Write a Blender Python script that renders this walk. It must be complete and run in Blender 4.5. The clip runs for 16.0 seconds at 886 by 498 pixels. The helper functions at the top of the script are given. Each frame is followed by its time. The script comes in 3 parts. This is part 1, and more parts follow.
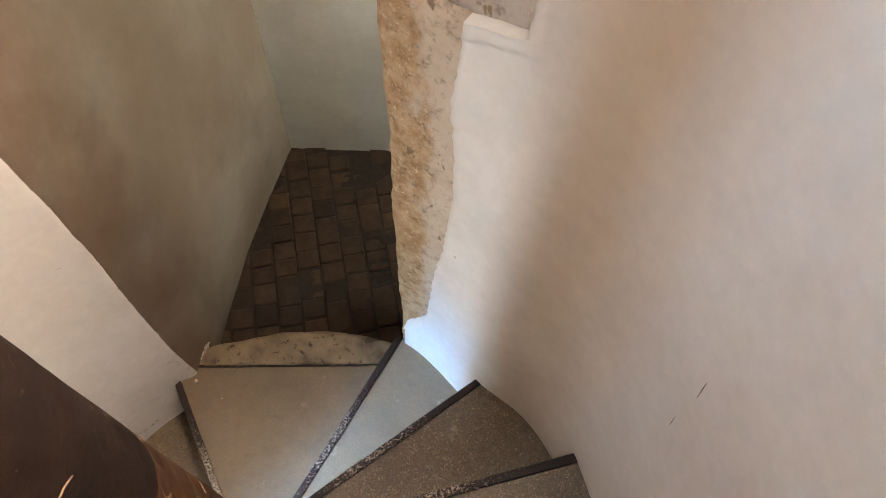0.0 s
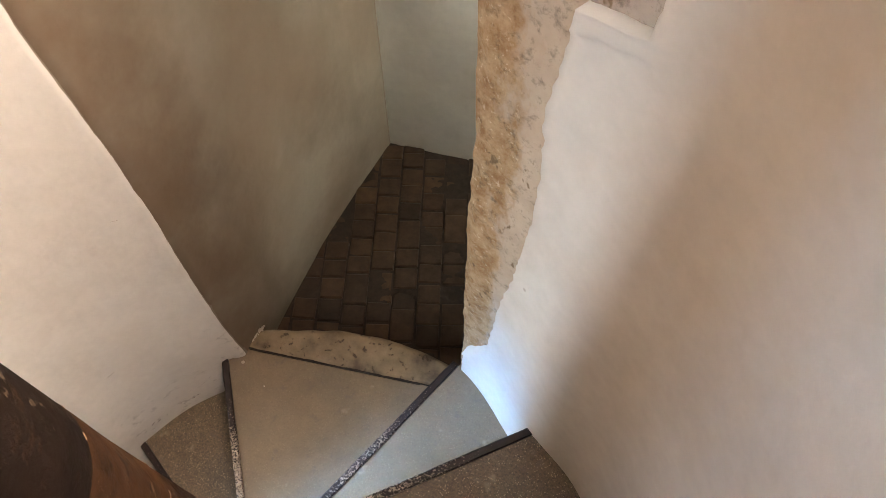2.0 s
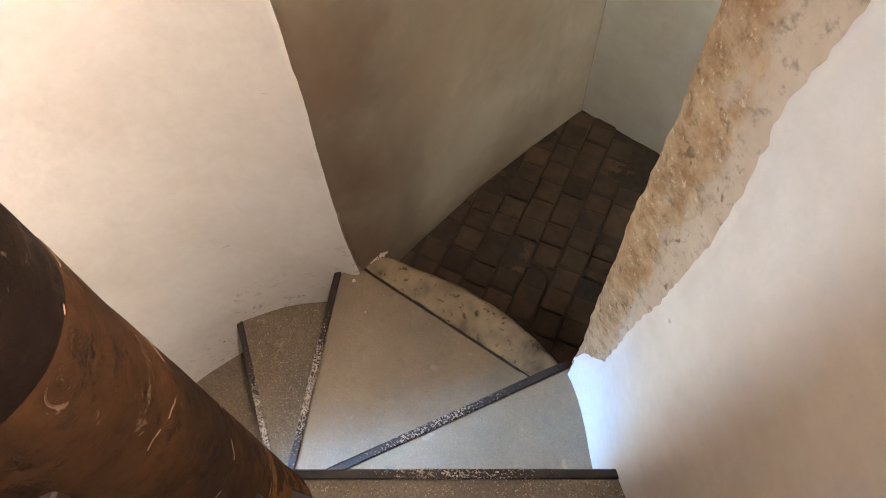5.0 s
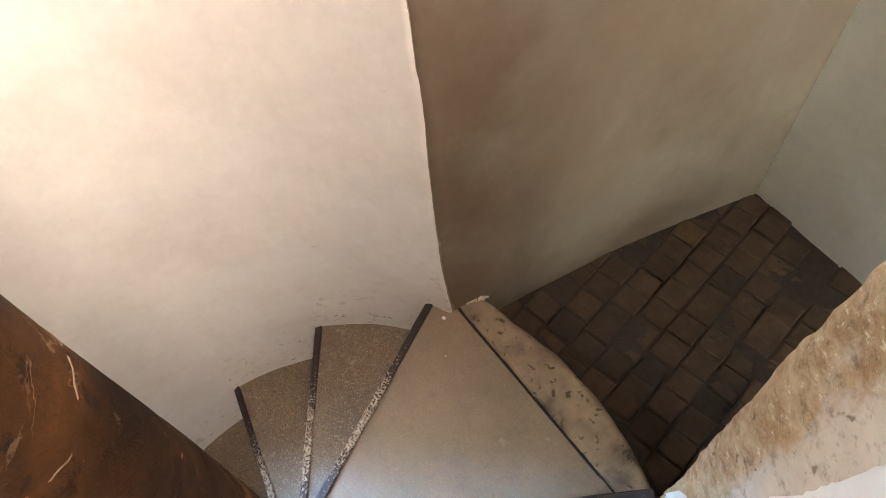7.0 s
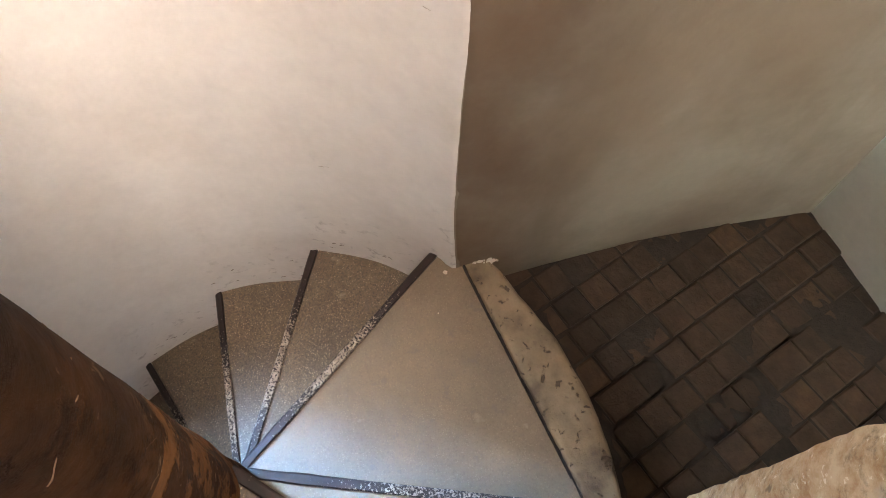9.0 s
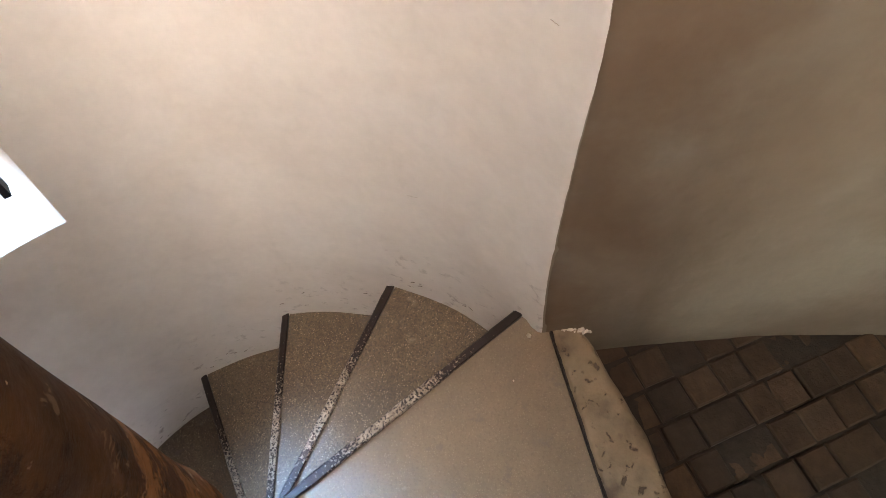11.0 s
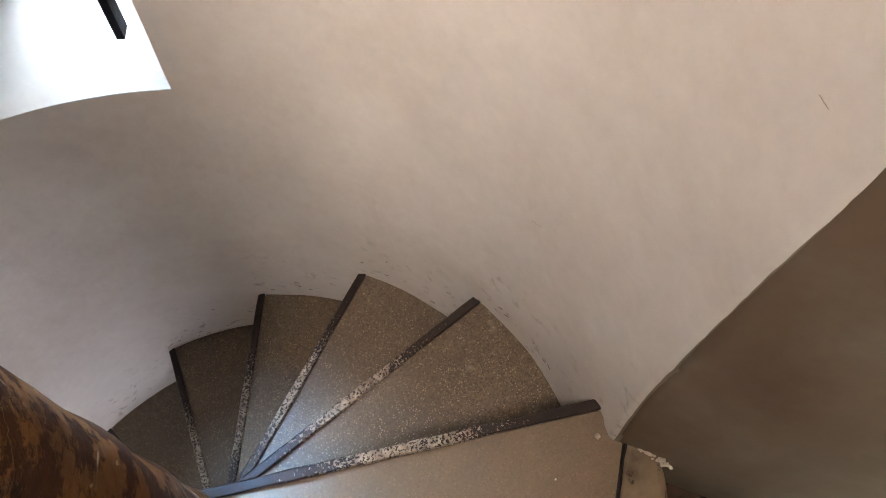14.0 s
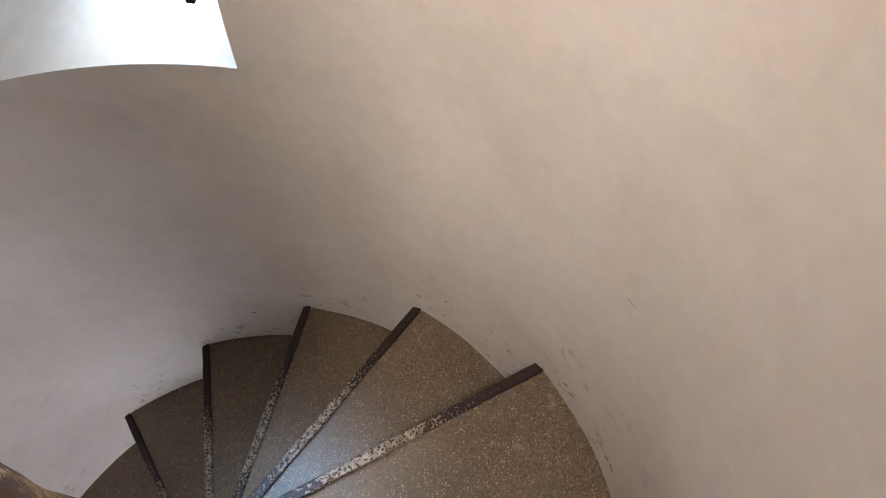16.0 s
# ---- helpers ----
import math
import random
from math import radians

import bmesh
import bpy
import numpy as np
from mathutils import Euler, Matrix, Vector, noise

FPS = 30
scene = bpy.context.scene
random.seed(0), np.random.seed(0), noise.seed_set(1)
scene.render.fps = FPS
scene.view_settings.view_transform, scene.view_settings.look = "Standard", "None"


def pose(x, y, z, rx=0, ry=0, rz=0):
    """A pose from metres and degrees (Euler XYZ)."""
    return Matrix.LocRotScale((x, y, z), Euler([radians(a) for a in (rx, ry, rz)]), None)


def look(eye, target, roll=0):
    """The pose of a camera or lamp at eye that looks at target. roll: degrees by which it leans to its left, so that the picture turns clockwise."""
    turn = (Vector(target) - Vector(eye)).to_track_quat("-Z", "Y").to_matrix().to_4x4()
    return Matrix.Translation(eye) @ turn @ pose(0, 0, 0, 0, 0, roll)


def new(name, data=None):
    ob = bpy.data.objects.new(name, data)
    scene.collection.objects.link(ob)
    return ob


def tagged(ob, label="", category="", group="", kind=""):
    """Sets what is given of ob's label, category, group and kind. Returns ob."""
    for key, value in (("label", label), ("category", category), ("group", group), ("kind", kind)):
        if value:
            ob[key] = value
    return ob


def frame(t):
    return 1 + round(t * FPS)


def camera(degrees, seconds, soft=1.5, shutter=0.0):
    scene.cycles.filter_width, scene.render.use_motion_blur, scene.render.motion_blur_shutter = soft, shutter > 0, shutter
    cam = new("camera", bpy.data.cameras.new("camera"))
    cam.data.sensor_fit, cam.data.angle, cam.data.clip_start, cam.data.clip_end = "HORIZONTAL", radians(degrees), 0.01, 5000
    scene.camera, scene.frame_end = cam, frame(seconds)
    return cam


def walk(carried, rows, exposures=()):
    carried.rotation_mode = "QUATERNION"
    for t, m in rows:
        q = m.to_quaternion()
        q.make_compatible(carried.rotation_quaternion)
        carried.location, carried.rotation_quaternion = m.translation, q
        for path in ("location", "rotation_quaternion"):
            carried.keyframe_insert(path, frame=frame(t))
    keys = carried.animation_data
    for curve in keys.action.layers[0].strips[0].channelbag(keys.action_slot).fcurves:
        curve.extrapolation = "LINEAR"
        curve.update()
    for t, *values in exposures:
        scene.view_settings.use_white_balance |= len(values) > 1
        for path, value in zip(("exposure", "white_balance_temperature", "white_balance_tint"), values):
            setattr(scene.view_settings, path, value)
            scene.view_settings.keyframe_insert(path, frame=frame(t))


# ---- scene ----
cam = camera(63.93, 16.0, soft=0.75)
ROWS = [
    (0.0, 0.3706, -0.1089, 2.0704, 29.46, -0.89, 2.11),
    (0.5, 0.3921, -0.0698, 1.9832, 28.68, 0.22, 12.96),
    (1.0, 0.4195, -0.0443, 1.9731, 28.83, 1.18, 11.83),
    (1.5, 0.4223, -0.0145, 1.9509, 29.91, 1.18, 13.25),
    (2.0, 0.4073, -0.0145, 1.9325, 30.75, 0.35, 15.38),
    (2.5, 0.4041, 0.0033, 1.8968, 31.66, -1.57, 20.49),
    (3.0, 0.4003, 0.0323, 1.8304, 32.30, -2.04, 26.79),
    (3.5, 0.3977, 0.0624, 1.7882, 30.61, 2.19, 31.43),
    (4.0, 0.3972, 0.0853, 1.7867, 32.22, 1.84, 34.83),
    (4.2, 0.3987, 0.0832, 1.7832, 30.87, 1.31, 36.00),
    (6.3, 0.3451, 0.1845, 1.6660, 27.60, 0.20, 47.70),
    (6.5, 0.3243, 0.2171, 1.6034, 31.60, 0.57, 52.61),
    (7.0, 0.3290, 0.2373, 1.5900, 31.21, 3.69, 56.88),
    (7.5, 0.3100, 0.2672, 1.5760, 31.09, 2.97, 59.12),
    (8.0, 0.2924, 0.2822, 1.5575, 26.93, 0.52, 62.07),
    (8.5, 0.2863, 0.2777, 1.5102, 26.14, -0.63, 62.30),
    (9.0, 0.2482, 0.2963, 1.4771, 26.38, -1.02, 68.62),
    (9.2, 0.2091, 0.3085, 1.4376, 27.68, -0.67, 72.02),
    (11.3, 0.1494, 0.3414, 1.3175, 30.15, 0.87, 82.31),
    (11.5, 0.1159, 0.3501, 1.3108, 29.91, 1.07, 84.62),
    (12.0, 0.0547, 0.3392, 1.2526, 32.92, 0.92, 93.38),
    (12.5, 0.0228, 0.3420, 1.1762, 30.18, -1.07, 104.41),
    (13.0, 0.0063, 0.3480, 1.1734, 28.67, -0.76, 105.80),
    (13.5, 0.0073, 0.3604, 1.1690, 28.49, -1.67, 106.72),
    (14.0, -0.0147, 0.3652, 1.1541, 28.18, -2.32, 106.80),
    (14.5, -0.0469, 0.3632, 1.1313, 28.24, -2.16, 105.80),
    (15.0, -0.0424, 0.3558, 1.1142, 27.25, -1.38, 106.39),
    (15.5, -0.0594, 0.3486, 1.0914, 27.23, -0.52, 107.74),
    (16.0, -0.1381, 0.3284, 1.0022, 29.48, -2.37, 118.94),
]
walk(cam, [(t, pose(x, y, z, rx, ry, rz)) for t, x, y, z, rx, ry, rz in ROWS], [(0.0, -0.25, 6900, 10), (3.0, -0.2, 6900, 10), (4.2, -0.15, 6850, 10), (6.5, 0.0, 6750, 10), (9.0, 0.15, 6400, 10),
      (11.5, -0.08, 6500, 10), (12.5, -0.22, 6550, 10), (16.0, -0.26, 6600, 10)])

# ---- world and large lights ----
world = bpy.data.worlds.new("sky")
scene.world = world
world.use_nodes = True
wn = world.node_tree
sky = wn.nodes.new("ShaderNodeTexSky")
sky.sky_type = "NISHITA"
sky.sun_disc = False
sky.sun_elevation, sky.sun_rotation = radians(38), radians(200)
wn.links.new(sky.outputs[0], wn.nodes["Background"].inputs[0])
wn.nodes["Background"].inputs[1].default_value = 0.1

R = 0.70        # inner radius of the stair shaft
RN = 0.0940     # newel radius
H = 0.20        # rise of a step
OFF, OFF_UP = 0.08, 0.045   # distance of the step edges' lines from the axis, lower and upper flight
ZF = -0.153     # brick floor of the passage


def window_lamp(name, place, target, sx, sy, watts, colour, spread=180):
    data = bpy.data.lights.new(name, "AREA")
    data.shape, data.size, data.size_y, data.energy, data.color = "RECTANGLE", sx, sy, watts, colour
    data.spread = radians(spread)
    ob = new(name, data)
    ob.matrix_world = look(place, target)
    return ob


window_lamp("low_window_daylight", (-1.08, -0.75, 1.66), (0.08, 0.12, 0.10), 0.76, 0.95, 235.0, (0.70, 0.845, 1.0))
window_lamp("low_window_bright_sky", (-1.61, -1.25, 2.30), (0.12, 0.29, 0.0), 0.22, 0.6, 28.0, (0.18, 0.47, 1.0), 40)
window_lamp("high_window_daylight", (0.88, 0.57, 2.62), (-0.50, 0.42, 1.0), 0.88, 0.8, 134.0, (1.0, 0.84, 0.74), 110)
window_lamp("top_window_daylight", (-0.84, -0.74, 3.02), (0.1, 0.1, 1.9), 0.26, 0.7, 65.0, (0.46, 0.70, 1.0))
# fill for the dark lower wall, from an invented window
window_lamp("bottom_window_daylight", (0.92, 0.58, -0.95), (-0.5, -0.3, -0.1), 0.80, 0.7, 15.0, (0.88, 0.86, 1.0))
# fill that brightens the passage's end wall, from an invented window
window_lamp("passage_window_daylight", (1.33, 1.26, 1.30), (0.0, 1.56, 0.5), 0.26, 0.7, 9.5, (1.0, 0.98, 0.90), 90)

# ---- materials ----


class Nodes:
    """Short hand for building a node material."""

    def __init__(self, name):
        self.mat = bpy.data.materials.new(name)
        self.mat.use_nodes = True
        self.tree = self.mat.node_tree
        self.bsdf = self.tree.nodes["Principled BSDF"]
        self.coord = self.tree.nodes.new("ShaderNodeNewGeometry").outputs["Position"]

    def link(self, a, b):
        self.tree.links.new(a, b)

    def noise(self, scale, detail=4, rough=0.55, vec=None, distort=0.0):
        n = self.tree.nodes.new("ShaderNodeTexNoise")
        n.inputs["Scale"].default_value, n.inputs["Detail"].default_value = scale, detail
        n.inputs["Roughness"].default_value, n.inputs["Distortion"].default_value = rough, distort
        self.link(vec or self.coord, n.inputs["Vector"])
        return n.outputs["Fac"]

    def voronoi(self, scale, feature="F1", vec=None):
        n = self.tree.nodes.new("ShaderNodeTexVoronoi")
        n.feature = feature
        n.inputs["Scale"].default_value = scale
        self.link(vec or self.coord, n.inputs["Vector"])
        return n.outputs["Distance"]

    def ramp(self, fac, *stops):
        n = self.tree.nodes.new("ShaderNodeValToRGB")
        e = n.color_ramp.elements
        while len(e) < len(stops):
            e.new(0.5)
        for el, (p, c) in zip(e, stops):
            el.position = p
            el.color = (*c, 1) if isinstance(c, tuple) else (c, c, c, 1)
        self.link(fac, n.inputs[0])
        return n.outputs[0]

    def mix(self, fac, a, b, blend="MIX"):
        n = self.tree.nodes.new("ShaderNodeMix")
        n.data_type, n.blend_type = "RGBA", blend
        for sock, v in ((n.inputs[0], fac), (n.inputs[6], a), (n.inputs[7], b)):
            if isinstance(v, bpy.types.NodeSocket):
                self.link(v, sock)
            elif isinstance(v, tuple):
                sock.default_value = (*v, 1)
            else:
                sock.default_value = v
        return n.outputs[2]

    def math(self, op, a, b=0.0):
        n = self.tree.nodes.new("ShaderNodeMath")
        n.operation = op
        for sock, v in zip(n.inputs, (a, b)):
            if isinstance(v, bpy.types.NodeSocket):
                self.link(v, sock)
            else:
                sock.default_value = v
        return n.outputs[0]

    def stretch(self, sx, sy, sz):
        n = self.tree.nodes.new("ShaderNodeMapping")
        n.inputs["Scale"].default_value = (sx, sy, sz)
        self.link(self.coord, n.inputs[0])
        return n.outputs[0]

    def attribute(self, name):
        n = self.tree.nodes.new("ShaderNodeAttribute")
        n.attribute_name = name
        return n.outputs["Fac"]

    def random(self):
        return self.tree.nodes.new("ShaderNodeObjectInfo").outputs["Random"]

    def done(self, colour, rough=0.8, bumps=(), metal=None, specular=None):
        if isinstance(colour, tuple):
            self.bsdf.inputs["Base Color"].default_value = (*colour, 1)
        else:
            self.link(colour, self.bsdf.inputs["Base Color"])
        if isinstance(rough, float):
            self.bsdf.inputs["Roughness"].default_value = rough
        else:
            self.link(rough, self.bsdf.inputs["Roughness"])
        if metal is not None:
            if isinstance(metal, float):
                self.bsdf.inputs["Metallic"].default_value = metal
            else:
                self.link(metal, self.bsdf.inputs["Metallic"])
        if specular is not None:
            self.bsdf.inputs["Specular IOR Level"].default_value = specular
        last = None
        for height, dist in bumps:
            b = self.tree.nodes.new("ShaderNodeBump")
            b.inputs["Strength"].default_value, b.inputs["Distance"].default_value = 1.0, dist
            self.link(height, b.inputs["Height"])
            if last:
                self.link(last, b.inputs["Normal"])
            last = b.outputs[0]
        if last:
            self.link(last, self.bsdf.inputs["Normal"])
        return self.mat


def plaster_material(name, base, stain, brown_tint=None):
    k = Nodes(name)
    big = k.ramp(k.noise(2.6, 5, 0.6), (0.36, stain), (0.62, base))
    fine = k.ramp(k.noise(38, 5, 0.65), (0.3, 0.93), (0.7, 1.0))
    col = k.mix(1.0, big, fine, "MULTIPLY")
    streak = k.ramp(k.noise(9, 6, 0.7, k.stretch(1, 1, 0.35)), (0.64, 1.0), (0.8, 0.90))
    col = k.mix(1.0, col, streak, "MULTIPLY")
    # brown stains and edge tint that also carry the side wall's shade
    if brown_tint:
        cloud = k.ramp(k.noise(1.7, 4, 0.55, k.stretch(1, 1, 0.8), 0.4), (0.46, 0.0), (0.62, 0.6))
        col = k.mix(cloud, col, brown_tint)
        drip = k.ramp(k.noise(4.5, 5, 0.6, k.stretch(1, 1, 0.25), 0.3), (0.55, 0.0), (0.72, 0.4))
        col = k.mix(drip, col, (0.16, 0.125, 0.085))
        # browner towards the doorway edge
        rubbed = k.math("ADD", k.attribute("edge_brown"), k.math("MULTIPLY", k.math("SUBTRACT", k.noise(6, 5, 0.6), 0.5), 1.6))
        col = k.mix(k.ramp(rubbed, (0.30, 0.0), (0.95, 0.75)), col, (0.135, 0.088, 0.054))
    # scattered shoe scuffs and chips, where the steps meet the plaster
    spots = k.ramp(k.noise(34, 4, 0.6, k.stretch(1, 1, 1.2), 0.3), (0.585, 0.0), (0.73, 0.75))
    scuff = k.math("MULTIPLY", spots, k.attribute("scuff"))
    col = k.mix(scuff, col, (0.20, 0.16, 0.13))
    chips = k.ramp(k.noise(16, 2, 0.5), (0.785, 0.0), (0.80, 1.0))
    col = k.mix(k.math("MULTIPLY", chips, 0.5), col, (0.32, 0.24, 0.17))
    return k.done(col, 0.82, ((k.noise(5, 4), 0.007), (k.noise(60, 6, 0.7), 0.0006)), specular=0.25)


PLASTER = plaster_material("limewashed plaster", (0.75, 0.705, 0.65), (0.655, 0.60, 0.54))
PASSAGE = plaster_material("greyish limewash", (0.74, 0.72, 0.65), (0.62, 0.59, 0.52))
# base colour darkened to hold the shade of the passage's side wall
SHADE_BROWN = plaster_material("brownish limewash with painted shade", (0.262, 0.224, 0.168), (0.188, 0.145, 0.101), (0.190, 0.135, 0.090))


def stone_material(name, rough_a, rough_b, smooth_a, smooth_b):
    """Weathered stone, raw towards the doorway and smoother towards the plaster."""
    k = Nodes(name)
    raw = k.ramp(k.noise(26, 6, 0.75), (0.36, rough_a), (0.60, rough_b))
    calm = k.ramp(k.noise(10, 5, 0.65), (0.36, smooth_a), (0.62, smooth_b))
    wavy = k.math("ADD", k.attribute("band"), k.math("MULTIPLY", k.math("SUBTRACT", k.noise(9, 5, 0.7, k.stretch(1, 1, 0.5)), 0.5), 1.9))
    band = k.ramp(wavy, (0.38, 1.0), (0.60, 0.0))
    col = k.mix(band, calm, raw)
    dark = k.ramp(k.noise(44, 6, 0.75), (0.34, 0.55), (0.47, 1.0))
    col = k.mix(1.0, col, dark, "MULTIPLY")
    flecks = k.ramp(k.noise(95, 4, 0.7), (0.60, 0.0), (0.66, 0.75))
    col = k.mix(k.math("MULTIPLY", flecks, band), col, (0.74, 0.60, 0.42))
    pits = k.ramp(k.noise(30, 3, 0.6, k.stretch(1, 1, 0.6)), (0.325, 0.85), (0.365, 0.0))
    col = k.mix(pits, col, (0.17, 0.11, 0.06))
    grit = k.math("MULTIPLY", k.noise(110, 6, 0.75), k.math("ADD", k.math("MULTIPLY", band, 0.8), 0.2))
    return k.done(col, 0.88, ((k.noise(14, 4, 0.6), 0.003), (grit, 0.006)), specular=0.2)


STONE = stone_material("weathered tan limestone", (0.34, 0.185, 0.080), (0.54, 0.378, 0.222), (0.46, 0.352, 0.255), (0.565, 0.452, 0.342))
GREY_STONE = stone_material("greyish brown stone", (0.33, 0.27, 0.22), (0.42, 0.35, 0.29), (0.36, 0.30, 0.25), (0.44, 0.37, 0.31))


def tread_material(name, base, dark, speck):
    k = Nodes(name)
    big = k.ramp(k.noise(5.5, 5, 0.6), (0.33, dark), (0.66, base))
    grain = k.ramp(k.noise(170, 3, 0.7), (0.32, 1.0 - 0.5 * speck), (0.62, 1.0 + 0.12 * speck))
    col = k.mix(1.0, big, grain, "MULTIPLY")
    bits = k.ramp(k.voronoi(210), (0.18, 1.0), (0.36, 0.0))
    gate = k.ramp(k.noise(60, 3), (0.40, 0.0), (0.58, 1.0))
    col = k.mix(k.math("MULTIPLY", k.math("MULTIPLY", bits, gate), speck), col, (0.42, 0.32, 0.21))
    dark_bits = k.ramp(k.noise(210, 2, 0.6), (0.37, 0.9), (0.44, 0.0))
    col = k.mix(k.math("MULTIPLY", dark_bits, speck), col, (0.050, 0.034, 0.022))
    blots = k.ramp(k.noise(24, 4, 0.62), (0.615, 0.0), (0.68, 1.0))
    col = k.mix(k.math("MULTIPLY", blots, 0.55), col, (0.12, 0.09, 0.07))
    pale = k.ramp(k.noise(13, 3, 0.6), (0.66, 0.0), (0.74, 1.0))
    col = k.mix(k.math("MULTIPLY", pale, 0.18), col, (0.66, 0.58, 0.46))
    rough = k.ramp(k.noise(40, 4), (0.3, 0.38), (0.7, 0.52))
    return k.done(col, rough, ((k.noise(6, 3), 0.005), (k.noise(190, 3, 0.6), 0.0009 * speck)), specular=0.7)


TREAD = tread_material("worn cement tread", (0.160, 0.112, 0.063), (0.098, 0.067, 0.037), 0.9)
SMOOTH = tread_material("smooth worn stone tread", (0.208, 0.146, 0.088), (0.150, 0.108, 0.064), 0.22)


def threshold_material():
    k = Nodes("pitted threshold stone")
    tone = k.ramp(k.noise(9, 5, 0.6), (0.34, (0.095, 0.066, 0.040)), (0.47, (0.20, 0.142, 0.083)), (0.66, (0.30, 0.218, 0.130)))
    pit = k.ramp(k.noise(42, 3, 0.55, None, 0.4), (0.34, 1.0), (0.39, 0.0))
    col = k.mix(k.math("MULTIPLY", pit, 0.85), tone, (0.055, 0.034, 0.020))
    spots = k.ramp(k.noise(60, 2, 0.5), (0.68, 0.0), (0.72, 1.0))
    col = k.mix(k.math("MULTIPLY", spots, 0.8), col, (0.16, 0.11, 0.07))
    return k.done(col, 0.7, ((k.math("MULTIPLY", pit, -1.0), 0.004), (k.noise(80, 5, 0.7), 0.002)))


THRESHOLD = threshold_material()


def nosing_material():
    k = Nodes("rusty painted iron")
    spread = k.math("MULTIPLY", k.math("SUBTRACT", k.attribute("wear"), 0.5), 0.27)
    mask = k.ramp(k.math("ADD", k.noise(210, 4, 0.68), spread), (0.545, 0.0), (0.585, 1.0))
    tone = k.ramp(k.noise(28, 4), (0.35, (0.009, 0.005, 0.004)), (0.65, (0.024, 0.012, 0.009)))
    col = k.mix(mask, tone, k.ramp(k.noise(60, 4), (0.3, (0.17, 0.125, 0.095)), (0.7, (0.52, 0.43, 0.34))))
    rough = k.ramp(mask, (0.0, 0.5), (1.0, 0.44))
    return k.done(col, rough, ((mask, 0.0006), (k.noise(120, 4, 0.6), 0.0008)), metal=0.15)


NOSING = nosing_material()


def newel_material(name, dark, mid, light, patch_colour, low, high, lime_amount=0.25):
    """Stone drums under old brown paint, rubbed through to ochre in patches."""
    k = Nodes(name)
    tone = k.ramp(k.noise(5, 5, 0.6, None, 0.2), (0.34, dark), (0.54, mid), (0.74, light))
    patch = k.ramp(k.noise(15, 7, 0.68), (low, 0.0), (high, 0.9))
    tone = k.mix(patch, tone, patch_colour)
    worn = k.ramp(k.noise(24, 5, 0.7), (0.60, 0.0), (0.66, 0.8))
    tone = k.mix(worn, tone, (0.014, 0.008, 0.006))
    fine = k.ramp(k.noise(70, 5, 0.7), (0.3, 0.7), (0.65, 1.1))
    col = k.mix(1.0, tone, fine, "MULTIPLY")
    scratch = k.ramp(k.noise(8, 5, 0.6, None, 1.1), (0.492, 0.0), (0.50, 1.0), (0.508, 0.0))
    gate = k.ramp(k.noise(5, 2), (0.54, 0.0), (0.62, 1.0))
    col = k.mix(k.math("MULTIPLY", k.math("MULTIPLY", scratch, gate), 0.6), col, (0.36, 0.23, 0.13))
    lime = k.ramp(k.noise(21, 6, 0.72, None, 0.5), (0.635, 0.0), (0.66, 0.8))
    col = k.mix(k.math("MULTIPLY", lime, lime_amount), col, (0.40, 0.28, 0.17))
    rough = k.ramp(k.noise(30, 4), (0.3, 0.66), (0.7, 0.85))
    return k.done(col, rough, ((k.noise(7, 4), 0.008), (patch, 0.0022), (lime, 0.0012), (k.noise(60, 6, 0.75), 0.002)), specular=0.12)


# the two darker copies also hold the shade on the upper drums
NEWEL = newel_material("brown newel stone darkened for shade", (0.004, 0.0018, 0.0010), (0.0095, 0.0042, 0.0020), (0.024, 0.0100, 0.0038), (0.040, 0.017, 0.006), 0.58, 0.74)
NEWEL_MID = newel_material("half darkened newel stone", (0.020, 0.0082, 0.0034), (0.055, 0.0225, 0.0078), (0.115, 0.049, 0.016), (0.018, 0.0075, 0.004), 0.55, 0.66)
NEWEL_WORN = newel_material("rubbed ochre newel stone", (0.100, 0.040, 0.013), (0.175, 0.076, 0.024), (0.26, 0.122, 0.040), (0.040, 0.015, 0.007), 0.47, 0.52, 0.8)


def mortar_material(name, a, b):
    k = Nodes(name)
    return k.done(k.ramp(k.noise(45, 5, 0.7), (0.3, a), (0.7, b)), 0.9, ((k.noise(90, 5, 0.7), 0.003),))


JOINT = mortar_material("pale joint mortar", (0.05, 0.026, 0.013), (0.26, 0.165, 0.095))
BED = mortar_material("dark mortar bed", (0.012, 0.0075, 0.0045), (0.036, 0.023, 0.014))
DIRT = mortar_material("black dirt in a joint", (0.010, 0.007, 0.005), (0.035, 0.024, 0.016))
CRUMB = mortar_material("crumbled white plaster", (0.42, 0.35, 0.27), (0.66, 0.58, 0.48))


def brick_material():
    k = Nodes("old dark floor brick")
    tone = k.ramp(k.random(), (0.0, (0.030, 0.018, 0.011)), (0.15, (0.044, 0.025, 0.014)), (0.8, (0.066, 0.036, 0.019)), (1.0, (0.086, 0.047, 0.024)))
    dirt = k.ramp(k.noise(24, 5, 0.65), (0.3, 0.55), (0.68, 1.15))
    col = k.mix(1.0, tone, dirt, "MULTIPLY")
    dust = k.ramp(k.noise(9, 4), (0.52, 0.0), (0.75, 0.4))
    col = k.mix(dust, col, (0.095, 0.062, 0.036))
    return k.done(col, 0.72, ((k.noise(40, 5, 0.6), 0.004), (k.noise(150, 4, 0.7), 0.001)), specular=0.3)


BRICK = brick_material()


